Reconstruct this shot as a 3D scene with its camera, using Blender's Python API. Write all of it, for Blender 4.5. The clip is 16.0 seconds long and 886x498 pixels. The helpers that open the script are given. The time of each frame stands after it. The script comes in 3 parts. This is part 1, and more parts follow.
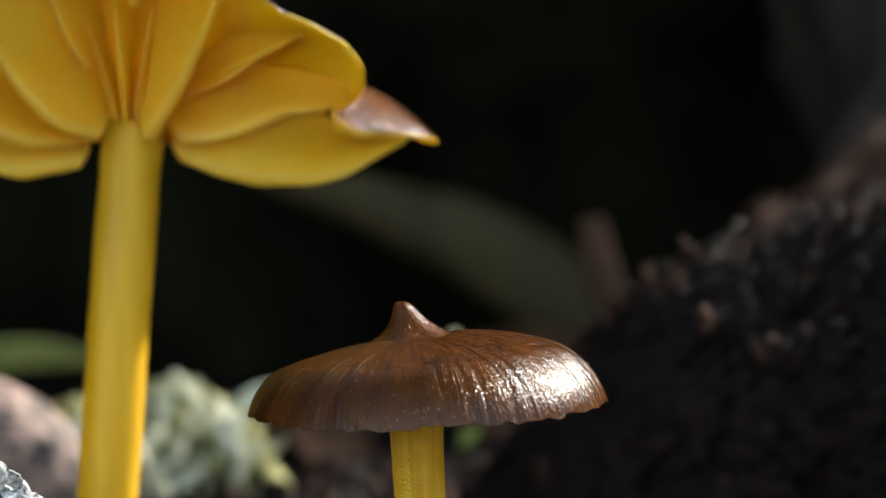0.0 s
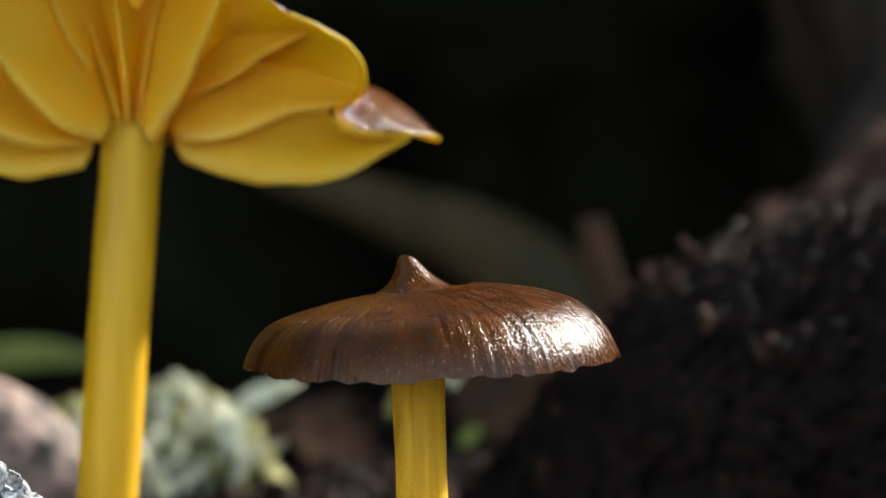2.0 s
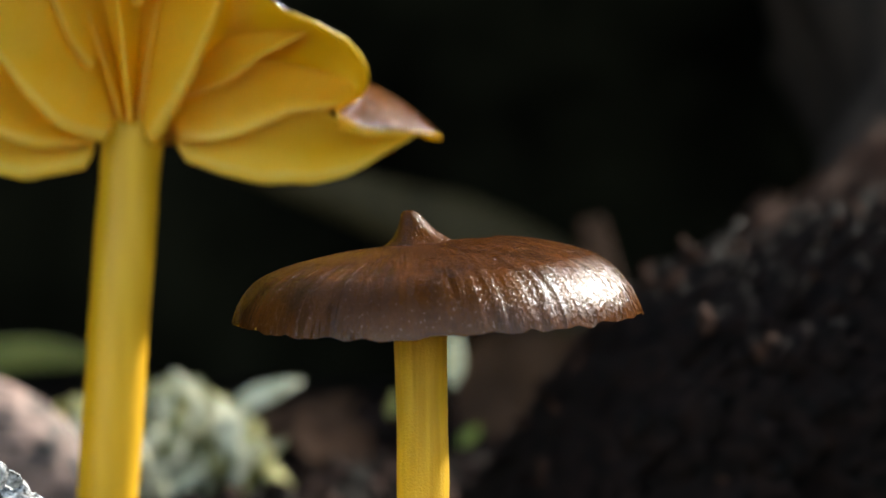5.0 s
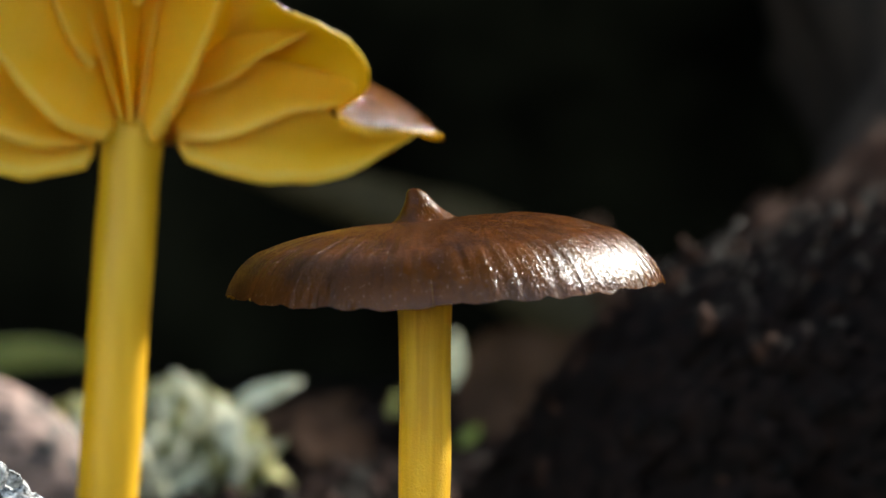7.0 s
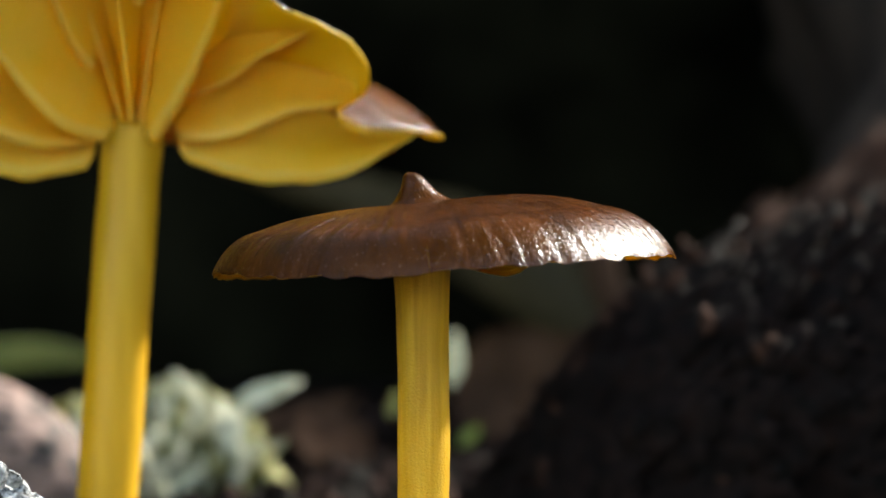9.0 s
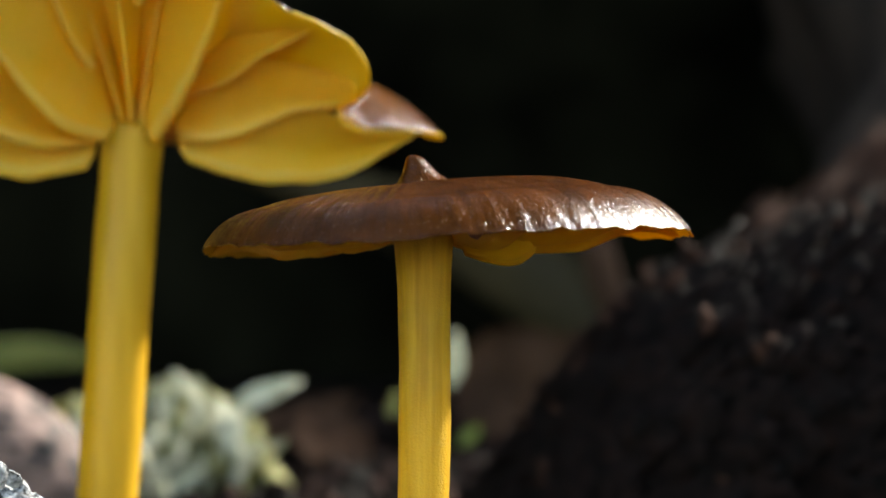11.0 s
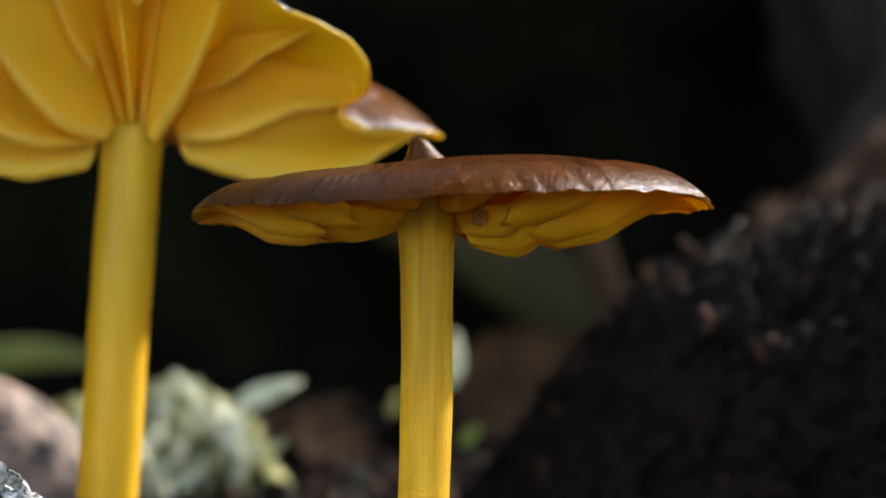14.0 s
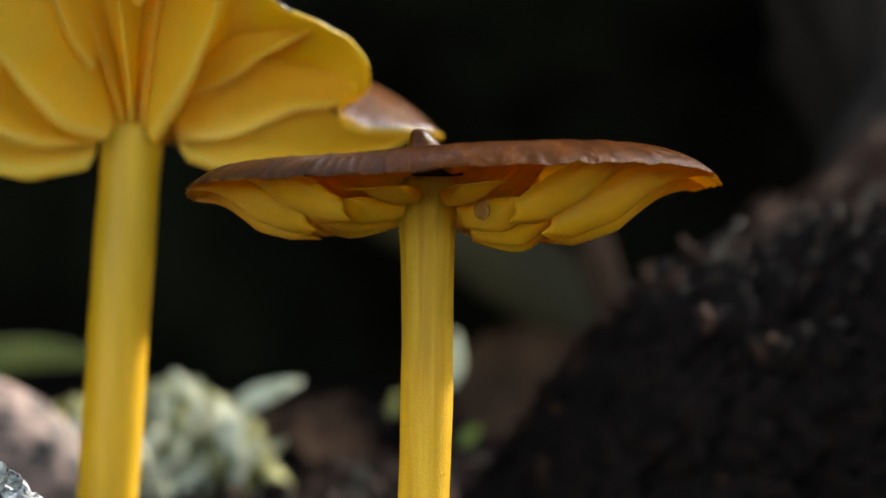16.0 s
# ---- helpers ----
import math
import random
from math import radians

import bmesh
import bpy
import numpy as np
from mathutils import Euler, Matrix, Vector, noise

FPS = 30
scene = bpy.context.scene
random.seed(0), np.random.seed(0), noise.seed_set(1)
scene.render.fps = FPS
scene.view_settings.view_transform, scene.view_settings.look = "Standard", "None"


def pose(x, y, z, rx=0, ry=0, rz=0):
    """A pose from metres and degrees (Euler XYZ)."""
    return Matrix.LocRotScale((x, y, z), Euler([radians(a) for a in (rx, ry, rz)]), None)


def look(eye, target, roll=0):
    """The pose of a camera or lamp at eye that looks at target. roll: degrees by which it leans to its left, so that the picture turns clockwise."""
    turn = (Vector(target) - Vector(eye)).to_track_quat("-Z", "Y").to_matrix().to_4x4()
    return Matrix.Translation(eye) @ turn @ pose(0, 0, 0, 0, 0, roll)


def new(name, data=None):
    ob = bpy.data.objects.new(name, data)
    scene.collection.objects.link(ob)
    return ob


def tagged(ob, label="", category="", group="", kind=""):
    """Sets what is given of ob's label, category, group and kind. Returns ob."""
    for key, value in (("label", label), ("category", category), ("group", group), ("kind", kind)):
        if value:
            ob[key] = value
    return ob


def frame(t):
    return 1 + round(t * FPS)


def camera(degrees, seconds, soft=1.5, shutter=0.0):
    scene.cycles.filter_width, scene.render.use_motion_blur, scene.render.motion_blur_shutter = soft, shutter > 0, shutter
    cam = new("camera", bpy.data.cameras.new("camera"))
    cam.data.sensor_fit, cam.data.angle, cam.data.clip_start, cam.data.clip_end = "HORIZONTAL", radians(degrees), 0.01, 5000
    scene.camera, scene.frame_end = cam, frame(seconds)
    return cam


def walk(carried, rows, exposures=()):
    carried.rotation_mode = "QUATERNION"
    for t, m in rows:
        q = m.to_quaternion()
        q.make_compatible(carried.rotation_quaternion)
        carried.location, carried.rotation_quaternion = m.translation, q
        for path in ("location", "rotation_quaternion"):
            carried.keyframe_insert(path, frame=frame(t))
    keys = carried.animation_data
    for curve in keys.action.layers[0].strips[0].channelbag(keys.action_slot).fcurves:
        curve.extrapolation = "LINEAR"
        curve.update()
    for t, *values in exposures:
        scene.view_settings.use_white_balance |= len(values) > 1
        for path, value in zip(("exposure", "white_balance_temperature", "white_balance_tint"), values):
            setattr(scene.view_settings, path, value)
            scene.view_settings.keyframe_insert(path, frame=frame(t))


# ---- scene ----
# All lengths below are written in millimetres and scaled by MM.
MM = 0.001
cam = camera(20, 16.0, soft=1.5)
cam.data.dof.use_dof = True
cam.data.dof.focus_distance = 0.182
cam.data.dof.aperture_fstop = 31
EYE = Vector((0, -187 * MM, 32 * MM))
walk(cam, [(0.0, look(EYE, (0, 0, 32 * MM))), (16.0, look(EYE, (0, 0, 32 * MM)))],
     exposures=[(0.0, 2.68, 8200, 4), (16.0, 2.68, 8200, 4)])

# ---- daylight: a sky over a dark hollow, low sun from behind and to the right ----
SUN = Vector((0.61, 0.40, 0.53)).normalized()
world = bpy.data.worlds.new("forest_sky")
scene.world = world
world.use_nodes = True
wn = world.node_tree
sky = wn.nodes.new("ShaderNodeTexSky")
sky.sky_type = 'NISHITA'
sky.sun_disc = False
sky.sun_elevation = math.asin(SUN.z)
sky.sun_rotation = math.atan2(SUN.x, SUN.y)
wn.links.new(sky.outputs[0], wn.nodes["Background"].inputs[0])
wn.nodes["Background"].inputs[1].default_value = 0.15
sun = new("sun", bpy.data.lights.new("sun", 'SUN'))
sun.data.energy = 2.3
sun.data.angle = radians(3.0)
sun.data.color = (0.90, 0.96, 1.06)
sun.matrix_world = look(SUN * 2.0, (0, 0, 0))


# ---- materials ----
def surface(name, low, high, scale, rough=0.6, bump=0.3, relief=None, detail=6, stretch=(1, 1, 1), glow_through=None,
            share=0.0, coat=0.0, attribute="", fine=4.0, spec=0.5, rough_to=None, glints=None, rays=0.0, grain=None, spread=0.14):
    """A node material: two-scale colour noise, bump, optional light coming through (share), painted glints and a wet
    coat.
    """
    m = bpy.data.materials.new(name)
    m.use_nodes = True
    nt = m.node_tree
    nodes, link = nt.nodes, nt.links.new
    bsdf = nodes["Principled BSDF"]
    if attribute:
        co = nodes.new("ShaderNodeAttribute")
        co.attribute_name = attribute
        where = co.outputs["Vector"]
    else:
        co = nodes.new("ShaderNodeTexCoord")
        where = co.outputs["Object"]
    mp = nodes.new("ShaderNodeMapping")
    mp.inputs["Scale"].default_value = stretch
    link(where, mp.inputs["Vector"])
    big = nodes.new("ShaderNodeTexNoise")
    big.inputs["Scale"].default_value = scale
    big.inputs["Detail"].default_value = detail
    small = nodes.new("ShaderNodeTexNoise")
    small.inputs["Scale"].default_value = scale * fine
    small.inputs["Detail"].default_value = 5
    for n in (big, small):
        link(mp.outputs[0], n.inputs["Vector"])
    both = nodes.new("ShaderNodeMix")
    both.inputs[0].default_value = 0.4
    link(big.outputs[0], both.inputs[2])
    link(small.outputs[0], both.inputs[3])
    ramp = nodes.new("ShaderNodeValToRGB")
    ramp.color_ramp.elements[0].position, ramp.color_ramp.elements[1].position = 0.5 - spread, 0.5 + spread
    ramp.color_ramp.elements[0].color, ramp.color_ramp.elements[1].color = (*low, 1), (*high, 1)
    link(both.outputs[0], ramp.inputs[0])
    height = both.outputs[0]
    if rays:
        ray = nodes.new("ShaderNodeAttribute")
        ray.attribute_name = "cap_ray"
        streak = nodes.new("ShaderNodeTexNoise")
        streak.inputs["Scale"].default_value = 1000
        streak.inputs["Detail"].default_value = 3
        link(ray.outputs["Vector"], streak.inputs["Vector"])
        joined = nodes.new("ShaderNodeMix")
        joined.inputs[0].default_value = rays
        link(both.outputs[0], joined.inputs[2])
        link(streak.outputs[0], joined.inputs[3])
        height = joined.outputs[0]
        nt.links.remove(ramp.inputs[0].links[0])
        link(height, ramp.inputs[0])
    info = nodes.new("ShaderNodeObjectInfo")
    vary = nodes.new("ShaderNodeHueSaturation")
    vr = nodes.new("ShaderNodeMapRange")
    vr.inputs[3].default_value, vr.inputs[4].default_value = 0.93, 1.07
    link(info.outputs["Random"], vr.inputs[0])
    link(vr.outputs[0], vary.inputs["Value"])
    link(ramp.outputs[0], vary.inputs["Color"])
    colour = vary.outputs[0]
    # pale dabs in the base colour that stand in for tiny glints
    if glints:
        dots = nodes.new("ShaderNodeTexNoise")
        dots.inputs["Scale"].default_value = glints[0]
        dots.inputs["Detail"].default_value = 1
        link(where, dots.inputs["Vector"])
        pick = nodes.new("ShaderNodeValToRGB")
        pick.color_ramp.elements[0].position, pick.color_ramp.elements[1].position = glints[1], glints[1] + 0.05
        link(dots.outputs[0], pick.inputs[0])
        dab = nodes.new("ShaderNodeMix")
        dab.data_type = 'RGBA'
        dab.inputs[7].default_value = (*glints[2], 1)
        link(pick.outputs[0], dab.inputs[0])
        link(colour, dab.inputs[6])
        colour = dab.outputs[2]
    link(colour, bsdf.inputs["Base Color"])
    rr = nodes.new("ShaderNodeMapRange")
    rr.inputs[1].default_value, rr.inputs[2].default_value = 0.35, 0.65
    rr.inputs[3].default_value, rr.inputs[4].default_value = rough, rough_to if rough_to is not None else min(1, rough + 0.12)
    link(small.outputs[0], rr.inputs[0])
    link(rr.outputs[0], bsdf.inputs["Roughness"])
    bsdf.inputs["Specular IOR Level"].default_value = spec
    bsdf.inputs["Coat Weight"].default_value = coat
    bsdf.inputs["Coat Roughness"].default_value = 0.16
    bp = nodes.new("ShaderNodeBump")
    bp.inputs["Strength"].default_value = bump
    bp.inputs["Distance"].default_value = relief or 0.2 * MM
    link(height, bp.inputs["Height"])
    relief_out = bp.outputs[0]
    if grain:
        grit = nodes.new("ShaderNodeTexNoise")
        grit.inputs["Scale"].default_value = grain[0]
        grit.inputs["Detail"].default_value = 2
        link(where, grit.inputs["Vector"])
        second = nodes.new("ShaderNodeBump")
        second.inputs["Strength"].default_value = 1.0
        second.inputs["Distance"].default_value = grain[1] * MM
        link(grit.outputs[0], second.inputs["Height"])
        link(relief_out, second.inputs["Normal"])
        relief_out = second.outputs[0]
    link(relief_out, bsdf.inputs["Normal"])
    link(relief_out, bsdf.inputs["Coat Normal"])
    if glow_through:
        tr = nodes.new("ShaderNodeBsdfTranslucent")
        tr.inputs["Color"].default_value = (*glow_through, 1)
        mix = nodes.new("ShaderNodeMixShader")
        mix.inputs[0].default_value = share
        link(bsdf.outputs[0], mix.inputs[1])
        link(tr.outputs[0], mix.inputs[2])
        link(mix.outputs[0], nodes["Material Output"].inputs["Surface"])
    return m


# pale grain specks in this skin's colour imitate its wet sparkle
SKIN = surface("wet_brown_cap_skin", (0.011, 0.0033, 0.0009), (0.079, 0.0228, 0.0042), 420, rough=0.12, rough_to=0.24, bump=0.5,
               relief=0.13 * MM, attribute="cap_co", glow_through=(0.70, 0.34, 0.05), share=0.12, coat=0.0, fine=10, spec=0.19,
               glints=(5600, 0.69, (0.22, 0.12, 0.07)), rays=0.2, grain=(5200, 0.11))
FLESH = surface("yellow_gill_flesh", (0.84, 0.51, 0.020), (0.92, 0.61, 0.060), 300, rough=0.45, bump=0.2, relief=0.06 * MM,
                attribute="cap_co", glow_through=(1.0, 0.62, 0.04), share=0.55)
STALK = surface("yellow_fibrous_stem", (0.42, 0.21, 0.008), (0.74, 0.45, 0.045), 900, rough=0.38, bump=0.35, relief=0.07 * MM,
                stretch=(1, 1, 0.05), spec=0.3, grain=(5200, 0.11), glow_through=(0.82, 0.58, 0.05), share=0.3, fine=2.5)
BRUISE = surface("brown_bruised_flesh", (0.20, 0.075, 0.008), (0.36, 0.15, 0.018), 1500, rough=0.5, bump=0.4, relief=0.05 * MM)
SKIN_OLD = surface("old_brown_cap_skin", (0.026, 0.0090, 0.0028), (0.115, 0.042, 0.011), 300, rough=0.07, rough_to=0.2, fine=8, bump=0.8, relief=0.25 * MM,
                   attribute="cap_co", glow_through=(0.90, 0.62, 0.06), share=0.06, coat=0.0, spec=0.11, rays=0.5, grain=(2600, 0.22))
GILL_OLD = surface("old_yellow_gill_flesh", (0.84, 0.49, 0.022), (0.93, 0.61, 0.065), 140, rough=0.42, bump=0.25, relief=0.12 * MM,
                   attribute="cap_co", glow_through=(1.0, 0.66, 0.05), share=0.64, grain=(1500, 0.03))
GILL_EDGE = surface("pale_gill_edge", (0.84, 0.55, 0.06), (0.92, 0.67, 0.14), 200, rough=0.4, bump=0.2, relief=0.08 * MM,
                    attribute="cap_co", glow_through=(0.98, 0.72, 0.14), share=0.6)
STALK_OLD = surface("old_yellow_stem", (0.40, 0.205, 0.007), (0.54, 0.30, 0.020), 500, rough=0.4, bump=0.2, relief=0.05 * MM,
                    stretch=(1, 1, 0.08), spec=0.3, glow_through=(0.86, 0.62, 0.06), share=0.22, fine=2.5)
# the shade on the clod's front is put into this near-black base
SHADE_SOIL = surface("damp_soil_shade_in_colour", (0.0003, 0.0002, 0.0002), (0.0128, 0.0058, 0.0048), 520, rough=0.55, spec=0.10, bump=1.0, relief=2.0 * MM, spread=0.09)
# lighter reddish copy of the soil, imitating its sunlit top edge
LIT_CRUMB = surface("reddish_crumb_light_in_colour", (0.006, 0.003, 0.0022), (0.052, 0.024, 0.0165), 500, rough=0.8, spec=0.05, bump=0.8, relief=0.5 * MM)
# darker than such soil is: the rear floor's shade is in the colour
FLOOR = surface("floor_soil_shade_in_colour", (0.0010, 0.0006, 0.0005), (0.0075, 0.0044, 0.0034), 120, spec=0.05, rough=0.7, bump=0.9, relief=0.8 * MM)
# near-black: the deep shade behind the mushrooms is put into this colour
SHADE_BANK = surface("bank_shade_in_colour", (0.0012, 0.0011, 0.0007), (0.0085, 0.0080, 0.0047), 8, rough=1.0, bump=0.6, relief=6 * MM, spec=0.0)
# for the unseen sheet added overhead to block sky light
SKY_BLOCKER = surface("sky_blocker_green", (0.012, 0.018, 0.006), (0.045, 0.060, 0.020), 30, rough=0.7, bump=0.8, relief=8 * MM)
LOG = surface("rotten_brown_wood", (0.003, 0.0016, 0.0012), (0.070, 0.030, 0.020), 130, rough=0.8, spec=0.15, bump=0.9, relief=1.5 * MM)
TRUNK = surface("shaded_tree_bark", (0.010, 0.0068, 0.0058), (0.062, 0.040, 0.032), 40, rough=0.8, spec=0.2, bump=0.9, relief=3 * MM, stretch=(1, 1, 0.25))
BARK = surface("weathered_purple_brown_bark", (0.010, 0.005, 0.004), (0.185, 0.110, 0.092), 360, rough=0.7, bump=0.9, relief=0.6 * MM,
               stretch=(0.25, 1, 1), fine=3, spread=0.07)
WHITE_BARK = surface("pale_flaking_bark", (0.015, 0.013, 0.012), (0.60, 0.60, 0.62), 620, rough=0.7, bump=0.9, relief=0.4 * MM, spec=0.2)
MOSS = surface("pale_green_moss", (0.12, 0.11, 0.025), (0.36, 0.34, 0.13), 240, rough=0.6, bump=0.4, relief=0.3 * MM,
               glow_through=(0.32, 0.32, 0.10), share=0.3)
PALE = surface("pale_dry_moss", (0.34, 0.34, 0.23), (0.64, 0.63, 0.51), 300, rough=0.5, bump=0.4, relief=0.3 * MM, glow_through=(0.6, 0.60, 0.42), share=0.3)
MOULD = surface("dark_leaf_mould", (0.010, 0.0052, 0.0042), (0.050, 0.027, 0.022), 300, rough=0.8, bump=0.5, spec=0.05)
GREEN = surface("green_leaf", (0.07, 0.064, 0.014), (0.27, 0.25, 0.06), 60, rough=0.45, bump=0.3, glow_through=(0.35, 0.5, 0.06), share=0.35)
DEAD = surface("dry_brown_leaf", (0.028, 0.0130, 0.0075), (0.074, 0.035, 0.020), 110, spec=0.1, rough=0.7, bump=0.5, glow_through=(0.2, 0.09, 0.03), share=0.2)
TWIG = surface("brown_twig_bark", (0.022, 0.0105, 0.0065), (0.066, 0.032, 0.019), 200, spec=0.1, rough=0.8, bump=0.7, stretch=(1, 1, 0.2))
BLADE = surface("grey_green_stalk", (0.026, 0.0185, 0.0085), (0.052, 0.037, 0.0170), 60, spec=0.1, rough=0.6, bump=0.3, stretch=(1, 1, 0.2))


# ---- mesh helpers ----
def mesh_of(name, verts, faces, mats, slots=None, smooth=True, co=None):
    me = bpy.data.meshes.new(name)
    me.from_pydata([(v[0] * MM, v[1] * MM, v[2] * MM) for v in verts], [], faces)
    for m in mats:
        me.materials.append(m)
    if slots:
        me.polygons.foreach_set("material_index", slots)
    me.polygons.foreach_set("use_smooth", [smooth] * len(faces))
    if co is not None:
        at = me.attributes.new("cap_co", 'FLOAT_VECTOR', 'POINT')
        at.data.foreach_set("vector", [c * MM for p in co for c in p])
        at = me.attributes.new("cap_ray", 'FLOAT_VECTOR', 'POINT')
        polar = [(11 * math.atan2(p[0], -p[1]), 0.05 * math.hypot(p[0], p[1]), 0) for p in co]
        at.data.foreach_set("vector", [c * MM for p in polar for c in p])
    me.update()
    return me


def part(name, me, parent, label=""):
    ob = new(name, me)
    ob.parent = parent
    return tagged(ob, label)


def grid_faces(nu, nv, start=0, wrap=False, flip=False):
    """Quads over nu rows of nv points."""
    out = []
    for i in range(nu - 1):
        for j in range(nv if wrap else nv - 1):
            k = (j + 1) % nv
            q = (start + i * nv + j, start + (i + 1) * nv + j, start + (i + 1) * nv + k, start + i * nv + k)
            out.append(q[::-1] if flip else q)
    return out


def tube(path, radii, sides=24, squash=1.0, lump=0.0, seed=0):
    """Points and faces of a closed round tube along a path, with an uneven outline where lump is given."""
    pts, n = [], len(path)
    path = [Vector(p) for p in path]
    for i, p in enumerate(path):
        d = (path[min(i + 1, n - 1)] - path[max(i - 1, 0)]).normalized()
        side = d.cross(Vector((0, 1, 0.02))).normalized()
        back = d.cross(side)
        for j in range(sides):
            a = 2 * math.pi * j / sides
            r = radii[i] * (1 + lump * noise.noise(Vector((math.cos(a) * 1.5 + seed, math.sin(a) * 1.5, i * 0.35))))
            pts.append(p + side * (r * math.cos(a)) + back * (r * squash * math.sin(a)))
    faces = grid_faces(n, sides, wrap=True)
    faces.append(tuple(range(sides)))
    faces.append(tuple(reversed(range((n - 1) * sides, n * sides))))
    return pts, faces


def along(points, n):
    """n points on a smooth line through the given ones."""
    keys = [[(i, p[c]) for i, p in enumerate(points)] for c in range(3)]
    return [tuple(spline(k, (len(points) - 1) * i / (n - 1)) for k in keys) for i in range(n)]


def swell(radii, n):
    return [spline(list(enumerate(radii)), (len(radii) - 1) * i / (n - 1)) for i in range(n)]


def roughen(pts, amount, scale, seed=0):
    """Moves points by broken noise, for bark and wood."""
    out = []
    for p in pts:
        p = Vector(p)
        q = p * scale + Vector((seed, 0, 0))
        out.append(p + amount * (noise.noise_vector(q) + 0.5 * noise.noise_vector(q * 2.7) + 0.25 * noise.noise_vector(q * 6)))
    return out


def fractal(x, y, z, scale, octaves=5):
    return noise.fractal(Vector((x, y, z)) * scale, 1.0, 2.0, octaves, noise_basis='PERLIN_ORIGINAL')


def spline(table, x):
    """A value between the rows (x, value) of a table, without corners."""
    xs, ys = [r[0] for r in table], [r[1] for r in table]
    if x <= xs[0]:
        return ys[0]
    if x >= xs[-1]:
        return ys[-1]
    i = max(k for k in range(len(xs) - 1) if xs[k] <= x)
    slope = []
    for k in range(len(xs)):
        a, b = max(k - 1, 0), min(k + 1, len(xs) - 1)
        slope.append((ys[b] - ys[a]) / (xs[b] - xs[a]))
    h = xs[i + 1] - xs[i]
    u = (x - xs[i]) / h
    return ((2 * u ** 3 - 3 * u ** 2 + 1) * ys[i] + (u ** 3 - 2 * u ** 2 + u) * h * slope[i]
            + (3 * u ** 2 - 2 * u ** 3) * ys[i + 1] + (u ** 3 - u ** 2) * h * slope[i + 1])


# ---- the ground, and the added bank and sheet that close off light round it ----
def build_ground():
    verts, nr, na = [], 90, 160
    for i in range(nr):
        r = 3 * 1.1 ** i if i else 0.01
        for j in range(na):
            a = 2 * math.pi * j / na
            x, y = r * math.cos(a), 60 + r * math.sin(a)
            bumpy = min(1, 400 / (r + 1)) * min(1, r / 20)
            z = 2.2 * bumpy * fractal(x, y, 0, 0.03) + 0.8 * bumpy * fractal(x, y, 5, 0.15)
            verts.append((x, y, z))
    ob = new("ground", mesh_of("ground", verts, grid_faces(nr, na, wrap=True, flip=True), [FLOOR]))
    tagged(ob, "damp forest floor of soil and rotten leaves, shade put into its near-black colour", "ground", kind="structure")


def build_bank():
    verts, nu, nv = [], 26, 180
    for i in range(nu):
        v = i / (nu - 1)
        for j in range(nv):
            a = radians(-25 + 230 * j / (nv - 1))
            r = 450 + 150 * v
            # added height at back and left cuts sky sheen and shades the rear floor
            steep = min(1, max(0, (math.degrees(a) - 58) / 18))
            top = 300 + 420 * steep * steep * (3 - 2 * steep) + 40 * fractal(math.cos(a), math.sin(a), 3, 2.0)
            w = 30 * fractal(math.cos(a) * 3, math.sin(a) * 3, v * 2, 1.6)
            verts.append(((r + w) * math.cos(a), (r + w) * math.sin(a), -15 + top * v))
    ob = new("backdrop", mesh_of("backdrop", verts, grid_faces(nu, nv), [SHADE_BANK]))
    tagged(ob, "added earth bank closing the hollow, shade put into its near-black colour", "bank", kind="structure")


def build_sky_blocker():
    """An unseen sheet added overhead, lumpy like leafy boughs, to keep out the sky's light from the zenith."""
    verts, nr, na = [], 24, 72
    for i in range(nr):
        for j in range(na):
            a = 2 * math.pi * j / na
            r = 720 * i / (nr - 1) * (1 + 0.05 * math.sin(5 * a))
            x, y = 150 + r * math.cos(a), 50 + r * math.sin(a)
            verts.append((x, y, 1000 + 60 * fractal(x, y, 0, 0.006) + 25 * fractal(x, y, 9, 0.03) + 0.00006 * r * r))
    low = len(verts)
    verts += [(x, y, z + 45) for x, y, z in verts]
    faces = grid_faces(nr, na, wrap=True) + grid_faces(nr, na, start=low, wrap=True, flip=True)
    faces += [((nr - 1) * na + j, low + (nr - 1) * na + j, low + (nr - 1) * na + (j + 1) % na, (nr - 1) * na + (j + 1) % na) for j in range(na)]
    ob = new("tree_canopy", mesh_of("tree_canopy", verts, faces, [SKY_BLOCKER]))
    tagged(ob, "unseen lumpy green sheet added above to block the zenith sky", "canopy", kind="structure")


build_ground()
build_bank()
build_sky_blocker()


def clod(x, y, z, scale):
    """Height of rounded clods that meet in sharp gaps."""
    p = Vector((x, y, z)) * scale
    near = noise.voronoi(p + 0.3 * noise.noise_vector(p * 2))[0]
    return max(-0.8, 0.9 - 2.4 * near[0] * near[0])


